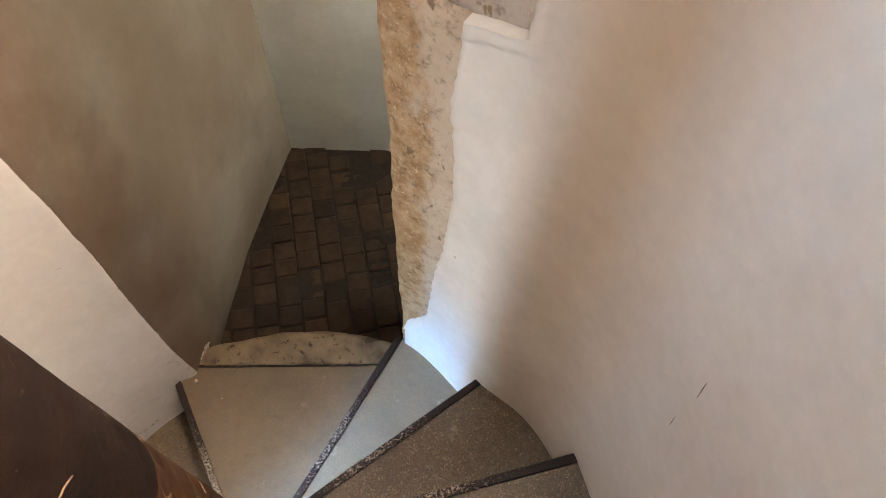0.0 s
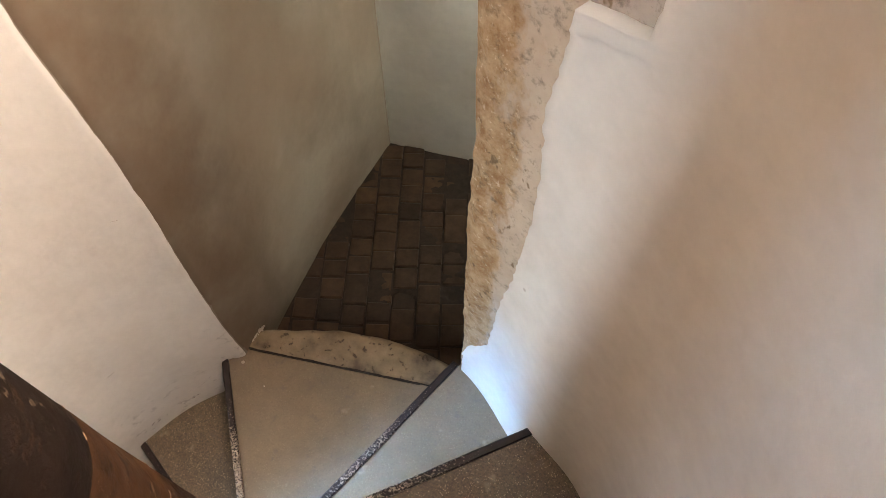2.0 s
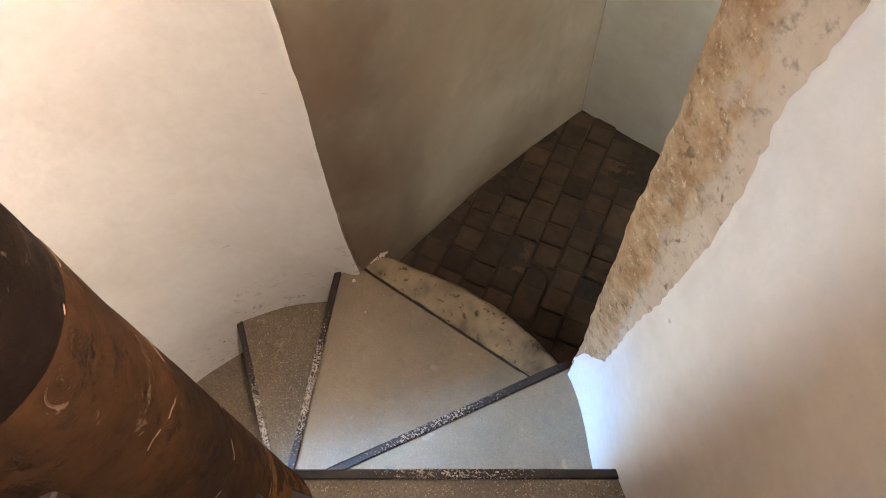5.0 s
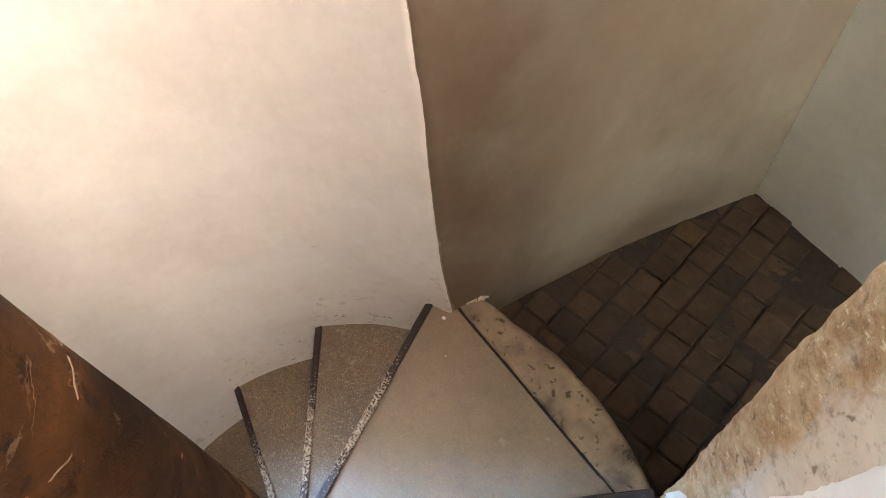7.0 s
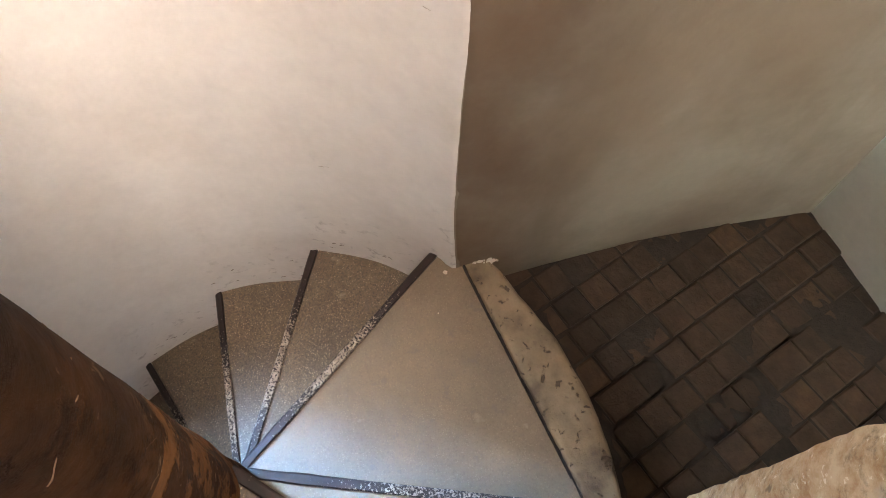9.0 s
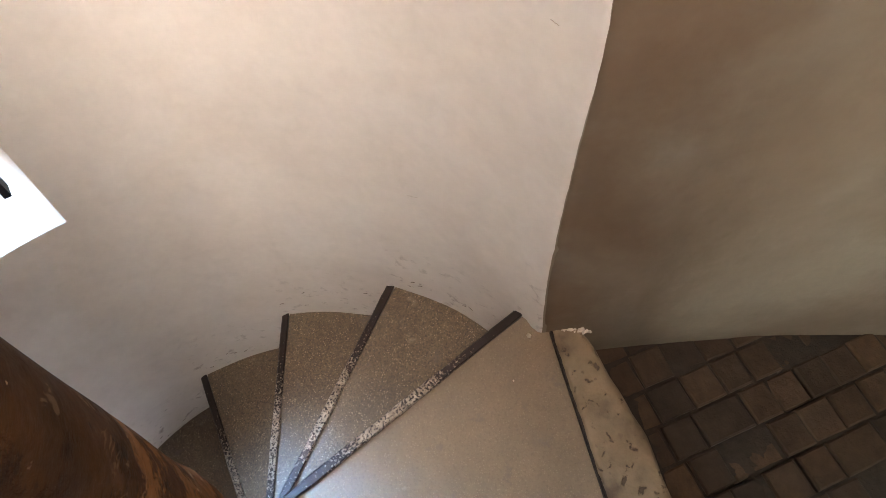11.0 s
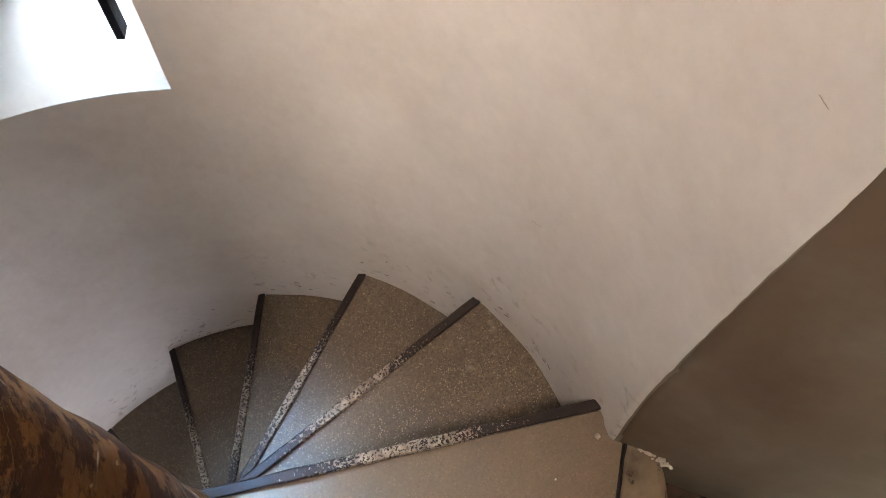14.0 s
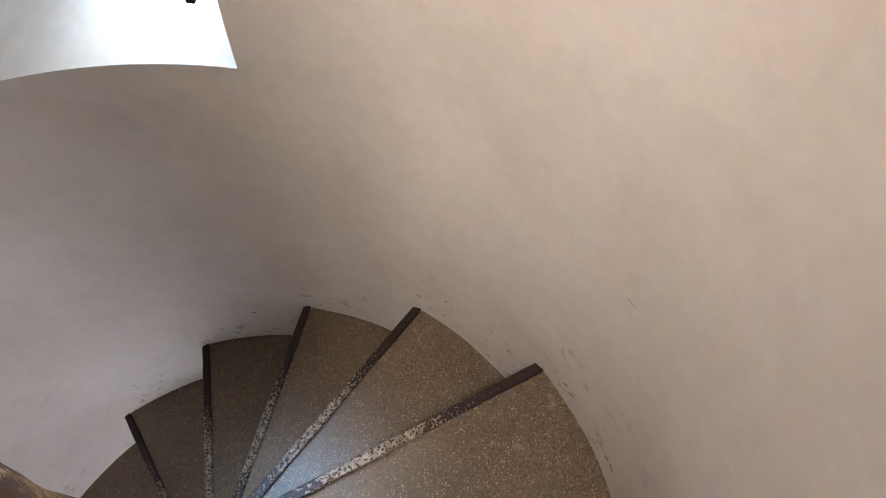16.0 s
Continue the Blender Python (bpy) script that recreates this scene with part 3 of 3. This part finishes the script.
def wall_strip(plan, z0, z1, flare=0.0, thick=0.12, side=1, amp=0.004, edge=None):
    """A thick plaster wall along a plan line; side tells on which side the thickness lies."""
    pts = []
    for a, b in zip(plan, plan[1:]):
        a, b = Vector((*a, 0)), Vector((*b, 0))
        n = max(2, int((b - a).length / 0.025))
        pts += [a.lerp(b, k / n) for k in range(n)]
    pts.append(Vector((*plan[-1], 0)))
    for _ in range(3):
        pts = [pts[0]] + [(a + b * 2 + c) / 4 for a, b, c in zip(pts, pts[1:], pts[2:])] + [pts[-1]]
    bm = bmesh.new()
    zs = [z0 + (z1 - z0) * k / 70 for k in range(71)]
    edge_brown = bm.verts.layers.float.new("edge_brown")
    front, back = [], []
    for z in zs:
        f, b = [], []
        for k, p in enumerate(pts):
            t = (pts[min(k + 1, len(pts) - 1)] - pts[max(k - 1, 0)]).normalized()
            nrm = Vector((-t.y, t.x, 0)) * side
            low = max(0.0, 1 - (z - z0) / 0.22) ** 2
            bell = math.sin(math.pi * k / (len(pts) - 1))
            q = p + nrm * (flare * low * bell + fbm((p.x, p.y, z), 3.2, amp) * min(1, 5 * bell + 0.15))
            if edge:
                q += Vector((-0.84, -0.543, 0)) * (0.0123 * edge(z) * max(0.0, 1 - k / 5))
            f.append(bm.verts.new((q.x, q.y, z)))
            if edge:
                f[-1][edge_brown] = max(0.0, 1 - (p - pts[0]).length / (0.20 + 0.14 * max(0.0, min(1.0, z - 0.2))))
            w = p + nrm * thick
            b.append(bm.verts.new((w.x, w.y, z)))
        front.append(f)
        back.append(b)
    grid_faces(bm, front)
    grid_faces(bm, back)
    for k in (0, -1):
        grid_faces(bm, [front[k], back[k]])
        grid_faces(bm, [[r[k] for r in front], [r[k] for r in back]])
    return bm


PASSAGE_TOP = 2.25
tagged(part("wall_passage_west", wall_strip([(-0.3825, 0.5950), (-0.3740, 0.635), (-0.364, 0.675), (-0.345, 0.86), (-0.309, 1.15), (-0.249, 1.578)], ZF - 0.05, PASSAGE_TOP, 0.034, edge=jamb_wave), SHADE_BROWN, smooth=True),
       "uneven brownish plaster side wall of the passage, shade in its colour", "wall", kind="structure")
tagged(part("wall_passage_north", wall_strip([(-0.30, 1.578), (0.0, 1.575), (1.25, 1.590)], ZF - 0.05, PASSAGE_TOP), PASSAGE, smooth=True),
       "pale plaster end wall of the passage", "wall", kind="structure")
# unseen turn and end wall, added to carry the passage fill
tagged(part("wall_passage_east", wall_strip([(1.25, 1.06), (0.46, 1.06), (0.335, 0.99)], ZF - 0.05, PASSAGE_TOP), PASSAGE, smooth=True),
       "greyish plaster wall of an added, unseen passage turn", "wall", kind="structure")
bm = bmesh.new()
for lo, hi, za, zb in ((1.0, 1.70, ZF - 0.05, 0.95), (1.0, 1.70, 1.75, PASSAGE_TOP), (1.0, 1.16, 0.95, 1.75), (1.48, 1.70, 0.95, 1.75)):
    box(bm, (0.14, hi - lo, zb - za), Matrix.Translation((1.27, (lo + hi) / 2, (za + zb) / 2)))
tagged(part("wall_passage_end", bm, PASSAGE), "unseen greyish plaster end wall holding the added window", "wall", kind="structure")


def slab(name, corners, z0, z1, material, label, category):
    bm = bmesh.new()
    low = [bm.verts.new((x, y, z0)) for x, y in corners]
    top = [bm.verts.new((x, y, z1)) for x, y in corners]
    bm.faces.new(low)
    bm.faces.new(top)
    for k in range(len(corners)):
        j = (k + 1) % len(corners)
        bm.faces.new((low[k], low[j], top[j], top[k]))
    return tagged(part(name, bm, material), label, category, kind="structure")


slab("ceiling_passage", [(-0.55, 0.70), (0.55, 0.70), (0.95, 1.0), (1.36, 1.0), (1.36, 1.75), (-0.55, 1.75)], 2.05, 2.2, PLASTER, "plain plaster ceiling of the passage", "ceiling")
disc = [tuple(pol(1.3, k * 15)[:2]) for k in range(24)]
slab("ceiling_shaft", disc, Z1 - 0.02, Z1 + 0.12, PLASTER, "plain plaster ceiling over the stair shaft", "ceiling")
slab("floor_shaft", disc, Z0 - 0.1, Z0 + 0.02, TREAD, "worn cement floor at the foot of the stair", "floor")
floor = slab("floor_passage", [(-0.50, 0.66), (0.40, 0.66), (0.46, 1.02), (1.30, 1.02), (1.30, 1.66), (-0.50, 1.66)], ZF - 0.20, ZF - 0.040, BED, "dark brown worn brick floor of the passage", "floor")

# ---- windows ----


def reveal_mesh(inner, outer, n=12):
    """Four splayed faces of a window reveal between two rims of four corners (low right, low left, top left, top right)."""
    bm = bmesh.new()
    m = 16
    for side in range(4):
        a0, a1, b0, b1 = inner[side], inner[(side + 1) % 4], outer[side], outer[(side + 1) % 4]
        rows = []
        for k in range(n + 1):
            row = []
            for q in range(m + 1):
                f = q / m
                start = a0.lerp(a1, f)
                if side in (0, 2):   # the rim follows the round of the shaft
                    az = math.degrees(math.atan2(a0.y, a0.x)) % 360
                    bz = math.degrees(math.atan2(a1.y, a1.x)) % 360
                    start = pol(Vector((a0.x, a0.y)).length, az + (bz - az) * f, start.z)
                p = start.lerp(b0.lerp(b1, f), k / n)
                bell = math.sin(math.pi * k / n) * math.sin(math.pi * f)
                p.z += fbm(p, 8, 0.004) * bell
                row.append(bm.verts.new(p))
            rows.append(row)
        grid_faces(bm, rows)
    bmesh.ops.remove_doubles(bm, verts=bm.verts, dist=0.0005)
    return bm


def rim(r, za, zb, a, b):
    return [pol(r, a, za), pol(r, b, za), pol(r, b, zb), pol(r, a, zb)]


def rect(low_right, low_left, height):
    up = Vector((0, 0, height))
    return [low_right.copy(), low_left.copy(), low_left + up, low_right + up]


def bar_between(bm, a, b, w, d, normal):
    """A rectangular bar from a to b, w wide and d deep along normal."""
    axis = (b - a).normalized()
    side = axis.cross(normal).normalized()
    m = Matrix((side, normal, axis)).transposed().to_4x4()
    m.translation = (a + b) / 2
    box(bm, (w, d, (b - a).length), m, 0.002)


def window(name, low_right, low_left, height, inner, spread, label, shift=0.0, stile=0.018):
    thing = empty(name)
    tagged(thing, label, "window", kind="structure")
    along = (low_left - low_right).normalized()
    normal = Vector((-along.y, along.x, 0))
    if normal.dot(-low_right) < 0:
        normal = -normal
    part("reveal", reveal_mesh(inner, rect(low_right, low_left, height)), PLASTER, thing, "bright white plaster reveal with a sloping sill", smooth=True)
    far = [p - normal * 0.20 + along * (shift + spread * (-1 if k in (0, 3) else 1)) + Vector((0, 0, -0.05 if k < 2 else 0.05)) for k, p in enumerate(rect(low_right, low_left, height))]
    bm = bmesh.new()
    near = [p - normal * 0.012 for p in rect(low_right, low_left, height)]
    for k in range(4):
        j = (k + 1) % 4
        bm.faces.new([bm.verts.new(p) for p in (near[k], near[j], far[j], far[k])])
    part("outer_reveal", bm, PLASTER, thing, "white outer reveal")
    r = rect(low_right, low_left, height)
    for a, b in ((r[0], r[1]), (r[2], r[3])):
        bm = bmesh.new()
        inset = Vector((0, 0, 0.009 if a is r[0] else -0.009))
        bar_between(bm, a + inset, b + inset, 0.018, 0.026, normal)
        part("rail", bm, IRON, thing, "black painted iron rail")
    for a, b, sgn in ((r[0], r[3], 1), (r[1], r[2], -1)):
        bm = bmesh.new()
        bar_between(bm, a + along * stile / 2 * sgn, b + along * stile / 2 * sgn, stile, 0.024, normal)
        part("stile", bm, IRON, thing, "black painted iron stile")
    bm = bmesh.new()
    bar_between(bm, (r[0] + r[1]) / 2 + Vector((0, 0, 0.012)), (r[2] + r[3]) / 2 - Vector((0, 0, 0.012)), (low_left - low_right).length - 0.02, 0.004, normal)
    pane = part("pane", bm, GLASS, thing, "clear glass pane")
    pane.visible_shadow = False
    return thing, normal, along


WR, WL = Vector((-0.765, -0.338, 0.345)), Vector((-0.697, -0.536, 0.345))
low_window, WIN_N, WIN_A = window("window_1", WR, WL, 1.27, rim(R + 0.001, SILL, HEAD, WIN_R, WIN_L), 0.22,
                                  "narrow window with black iron frame in a white splayed reveal", 0.08, 0.028)
HR, HL = pol(0.88, 11.0, 2.28), pol(0.88, 55.0, 2.28)
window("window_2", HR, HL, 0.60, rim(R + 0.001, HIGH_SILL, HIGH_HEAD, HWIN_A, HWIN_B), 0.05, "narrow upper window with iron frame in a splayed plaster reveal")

TR, TL = pol(0.88, 212.0, 2.70), pol(0.88, 229.0, 2.70)
window("window_3", TR, TL, 0.62, rim(R + 0.001, TOP_SILL, TOP_HEAD, WIN_R, WIN_L), 0.05, "narrow topmost window with iron frame in a splayed plaster reveal")

# unseen window, added to house the lower fill lamp
window("lower_fill_window", pol(0.88, 11.0, -1.26), pol(0.88, 55.0, -1.26), 0.64, rim(R + 0.001, DOWN_SILL, DOWN_HEAD, HWIN_A, HWIN_B), 0.05, "added unseen lower window with iron frame in a splayed plaster reveal")
# invented window for the passage fill lamp, never in view
passage_window = empty("passage_fill_window", (1.25, 1.32, 0.95))
tagged(passage_window, "added unseen iron-framed window that brightens the passage", "window", kind="structure")
for size, at in (((0.03, 0.32, 0.03), (0, 0, 0.015)), ((0.03, 0.32, 0.03), (0, 0, 0.785)), ((0.03, 0.03, 0.74), (0, -0.145, 0.40)), ((0.03, 0.03, 0.74), (0, 0.145, 0.40))):
    bm = bmesh.new()
    box(bm, size, Matrix.Translation(at), 0.002)
    part("frame_bar", bm, IRON, passage_window)
bm = bmesh.new()
box(bm, (0.004, 0.26, 0.74), Matrix.Translation((0, 0, 0.40)))
part("pane", bm, GLASS, passage_window).visible_shadow = False

# black iron stay that hangs before the low window
stay = empty("window_stay", (-0.668, -0.322, 0.314))
tagged(stay, "black flat iron window stay hanging before the low window", "window stay")
bm = bmesh.new()
box(bm, (0.030, 0.013, 0.80), Matrix.Translation((0, 0, 0.40)) @ Matrix.Rotation(radians(22), 4, "Z"), 0.0015)
part("bar", bm, IRON, stay)
for z, tall in ((0.225, 0.012), (0.43, 0.10), (0.70, 0.05)):
    bm = bmesh.new()
    end = WR + WIN_A * 0.014 - stay.location
    bar_between(bm, Vector((0, 0, z)), Vector((end.x, end.y, z)), 0.008, tall, Vector((0, 0, 1)))
    part("bracket", bm, IRON, stay)

# ground and bright distance outside
GROUND = mortar_material("pale gravel ground", (0.22, 0.20, 0.17), (0.36, 0.33, 0.28))
slab("ground", [(-400, -400), (400, -400), (400, 400), (-400, 400)], -3.2, -2.82, GROUND, "pale ground outside the tower", "ground")
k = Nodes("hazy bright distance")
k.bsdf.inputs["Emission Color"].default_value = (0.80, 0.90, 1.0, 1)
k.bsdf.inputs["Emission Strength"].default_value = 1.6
bm = bmesh.new()
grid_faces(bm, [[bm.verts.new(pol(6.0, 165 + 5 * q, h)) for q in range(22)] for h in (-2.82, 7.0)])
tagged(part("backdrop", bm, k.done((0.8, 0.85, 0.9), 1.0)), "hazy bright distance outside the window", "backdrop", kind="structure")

# ---- scratches and chips in the plaster ----


def scratch(az0, z0, az1, z1, width, parent, name="scratch"):
    """A shallow dark gouge along the shaft wall."""
    bm = bmesh.new()
    rows = []
    for k in range(13):
        f = k / 12
        az, z = az0 + (az1 - az0) * f, z0 + (z1 - z0) * f + fbm((f, az0, z0), 5, 0.0012)
        w = width * (0.25 + math.sin(math.pi * f)) * (1 + 0.5 * noise.noise(Vector((f * 7, az0, z0))))
        lean = Vector((az1 - az0, (z1 - z0) * 82)).normalized()
        row = []
        for q, lift in ((-1, -0.0006), (0, 0.0010), (1, -0.0006)):
            a, h = az - lean.y * w * q * 82, z + lean.x * w * q
            row.append(bm.verts.new(pol(shaft_radius(a, h) - lift, a, h)))
        rows.append(row)
    grid_faces(bm, rows)
    return part(name, bm, GOUGE, parent)


GOUGE = mortar_material("grimy gouged plaster", (0.10, 0.07, 0.05), (0.22, 0.16, 0.12))
for mark in ((13.95, 1.236, 14.35, 1.276, 0.0012), (13.9, 1.118, 14.15, 1.146, 0.0005)):
    scratch(*mark, shaft)
FAINT = mortar_material("faintly scratched plaster", (0.42, 0.36, 0.29), (0.54, 0.47, 0.40))
for mark in ((147.8, 0.230, 146.0, 0.234, 0.0006), (128.7, 0.751, 127.6, 0.750, 0.0005)):
    scratch(*mark, shaft).data.materials[0] = FAINT
rng = random.Random(23)
for k in range(34):
    az = rng.uniform(128, 246)
    z = step_height(az) + 0.012 + abs(rng.gauss(0, 0.055))
    lean = rng.uniform(-1.0, 1.0)
    scratch(az, z, az + rng.uniform(0.25, 1.1), z + lean * 0.006, rng.choice((0.0006, 0.0008, 0.0012, 0.0018)), shaft, "scuff")

# ---- crumbs of plaster at the foot of the door jamb ----


def crumb_mesh(size, seed):
    bm = bmesh.new()
    bmesh.ops.create_icosphere(bm, subdivisions=2, radius=1.0)
    for v in bm.verts:
        v.co *= 1 + 0.7 * noise.noise(v.co * 1.9 + Vector((seed, 0, 0)))
        v.co = Vector((v.co.x * size, v.co.y * size * 0.8, max(v.co.z, -0.3) * size * 0.55))
    return bm


rng = random.Random(4)
for k in range(24):
    f = k / 23
    x, y = -0.383 + 0.032 * f + rng.uniform(-0.004, 0.004), 0.612 + 0.078 * f + rng.uniform(-0.004, 0.004)
    ob = part("plaster_crumb", crumb_mesh(rng.uniform(0.002, 0.0062), k * 2.3), CRUMB, smooth=False)
    ob.location = (x, y, 0.002)
    ob.rotation_euler = (0, 0, rng.uniform(0, 6.28))
    tagged(ob, "small crumb of broken white plaster at the door jamb", "plaster crumb", "crumbs at the jamb")

for x, y, size in ((-0.367, 0.571, 0.0055), (-0.395, 0.588, 0.004), (-0.392, 0.600, 0.005), (-0.386, 0.606, 0.006), (-0.398, 0.580, 0.0035), (-0.28, 0.52, 0.002), (0.06, 0.34, 0.003)):
    ob = part("plaster_crumb", crumb_mesh(size, x * 40), CRUMB, smooth=False)
    ob.location = (x, y, 0.0)
    tagged(ob, "small crumb of broken white plaster on the wide step", "plaster crumb", "crumbs at the jamb")

# ---- bricks of the passage floor ----
HOLES = ((0.143, 1.050, -0.034), (-0.010, 0.945, -0.014), (-0.206, 1.125, -0.009), (0.105, 1.140, -0.018), (0.02, 1.29, -0.008))


def joint_fill():
    """Packed dirt that fills most of the joints nearly flush, washed out here and there, plus a shadow strip."""
    bm = bmesh.new()
    rows = []
    for u in range(171):
        row = []
        for v in range(99):
            x, y = -0.46 + 0.01 * u, 0.66 + 0.01 * v
            deep = any(math.hypot(x - hx, y - hy) < 0.045 for hx, hy, _ in HOLES)
            z = ZF - 0.0075 + fbm((x, y, 0), 9, 0.004) + fbm((x, y, 5), 40, 0.0015) - (0.026 if deep else 0.0)
            # raised dark strip standing for the threshold's shadow on the floor
            r = math.hypot(x, y)
            z += 0.016 * max(0.0, min(1.0, (0.815 + fbm((x, y, 2), 12, 0.02) - r) / 0.03))
            row.append(bm.verts.new((x, y, z)) if x < 0.42 or y > 1.05 else None)
        rows.append(row)
    grid_faces(bm, rows)
    return bm


part("joint_fill", joint_fill(), BED, floor, "packed brown dirt between the bricks, heaped dark for the threshold's shadow", smooth=True)


def brick_mesh(w, l, seed):
    bm = bmesh.new()
    h = 0.030
    c = 0.004
    rings = []
    for inset, z in ((0, -h), (0, -c), (c, 0.0)):
        ring = []
        for sx, sy in ((-1, -1), (0.1, -1), (1, -1), (1, 0.05), (1, 1), (-0.08, 1), (-1, 1), (-1, -0.1)):
            j = Vector((sx * 3 + seed, sy * 3, z * 20))
            ring.append(bm.verts.new((sx * (w / 2 - inset) + noise.noise(j) * 0.0018, sy * (l / 2 - inset) + noise.noise(j + Vector((9, 0, 0))) * 0.0018, z + (noise.noise(j + Vector((0, 9, 0))) * 0.0012 if z == 0 else 0))))
        rings.append(ring)
    grid_faces(bm, rings, closed=True)
    bm.faces.new(rings[-1])
    me = bpy.data.meshes.new("brick")
    bmesh.ops.recalc_face_normals(bm, faces=bm.faces)
    bm.to_mesh(me)
    bm.free()
    me.materials.append(BRICK)
    return me


SHAPES = [brick_mesh(0.0750, l, k * 3.1) for k, l in enumerate((0.064, 0.068, 0.071, 0.074, 0.078, 0.070, 0.112))]
TILT_B = radians(13.4)
rng = random.Random(11)
for col in range(-5, 8):
    u = 0.0145 + 0.0806 * (col + 0.5)
    v = 0.50 + rng.uniform(0, 0.07)
    while v < 1.75:
        k = rng.choice((0, 1, 1, 2, 2, 3, 3, 4, 5, 5, 6))
        length = (0.064, 0.068, 0.071, 0.074, 0.078, 0.070, 0.112)[k]
        c = v + length / 2
        x, y = u * math.cos(TILT_B) - c * math.sin(TILT_B), u * math.sin(TILT_B) + c * math.cos(TILT_B)
        gap = rng.choice((0.002, 0.003, 0.005, 0.007))
        v += length + gap
        west = -0.40 + max(0.0, (y - 0.7)) * 0.155
        if not (0.655 < y < 1.60 and west - 0.03 < x < 0.60):
            continue
        ob = new("brick", SHAPES[k])
        drop = rng.choice((0, 0, 0.002, -0.002, -0.003, 0.004, -0.005, -0.008))
        for hx, hy, depth in HOLES:
            if math.hypot(x - hx, y - hy) < 0.045:
                drop = depth
        ob.parent = floor
        ob.location = (x, y, ZF + drop)
        ob.rotation_euler = (rng.uniform(-0.06, 0.06), rng.uniform(-0.06, 0.06), TILT_B + rng.uniform(-0.02, 0.02) + (math.pi if rng.random() < 0.5 else 0))
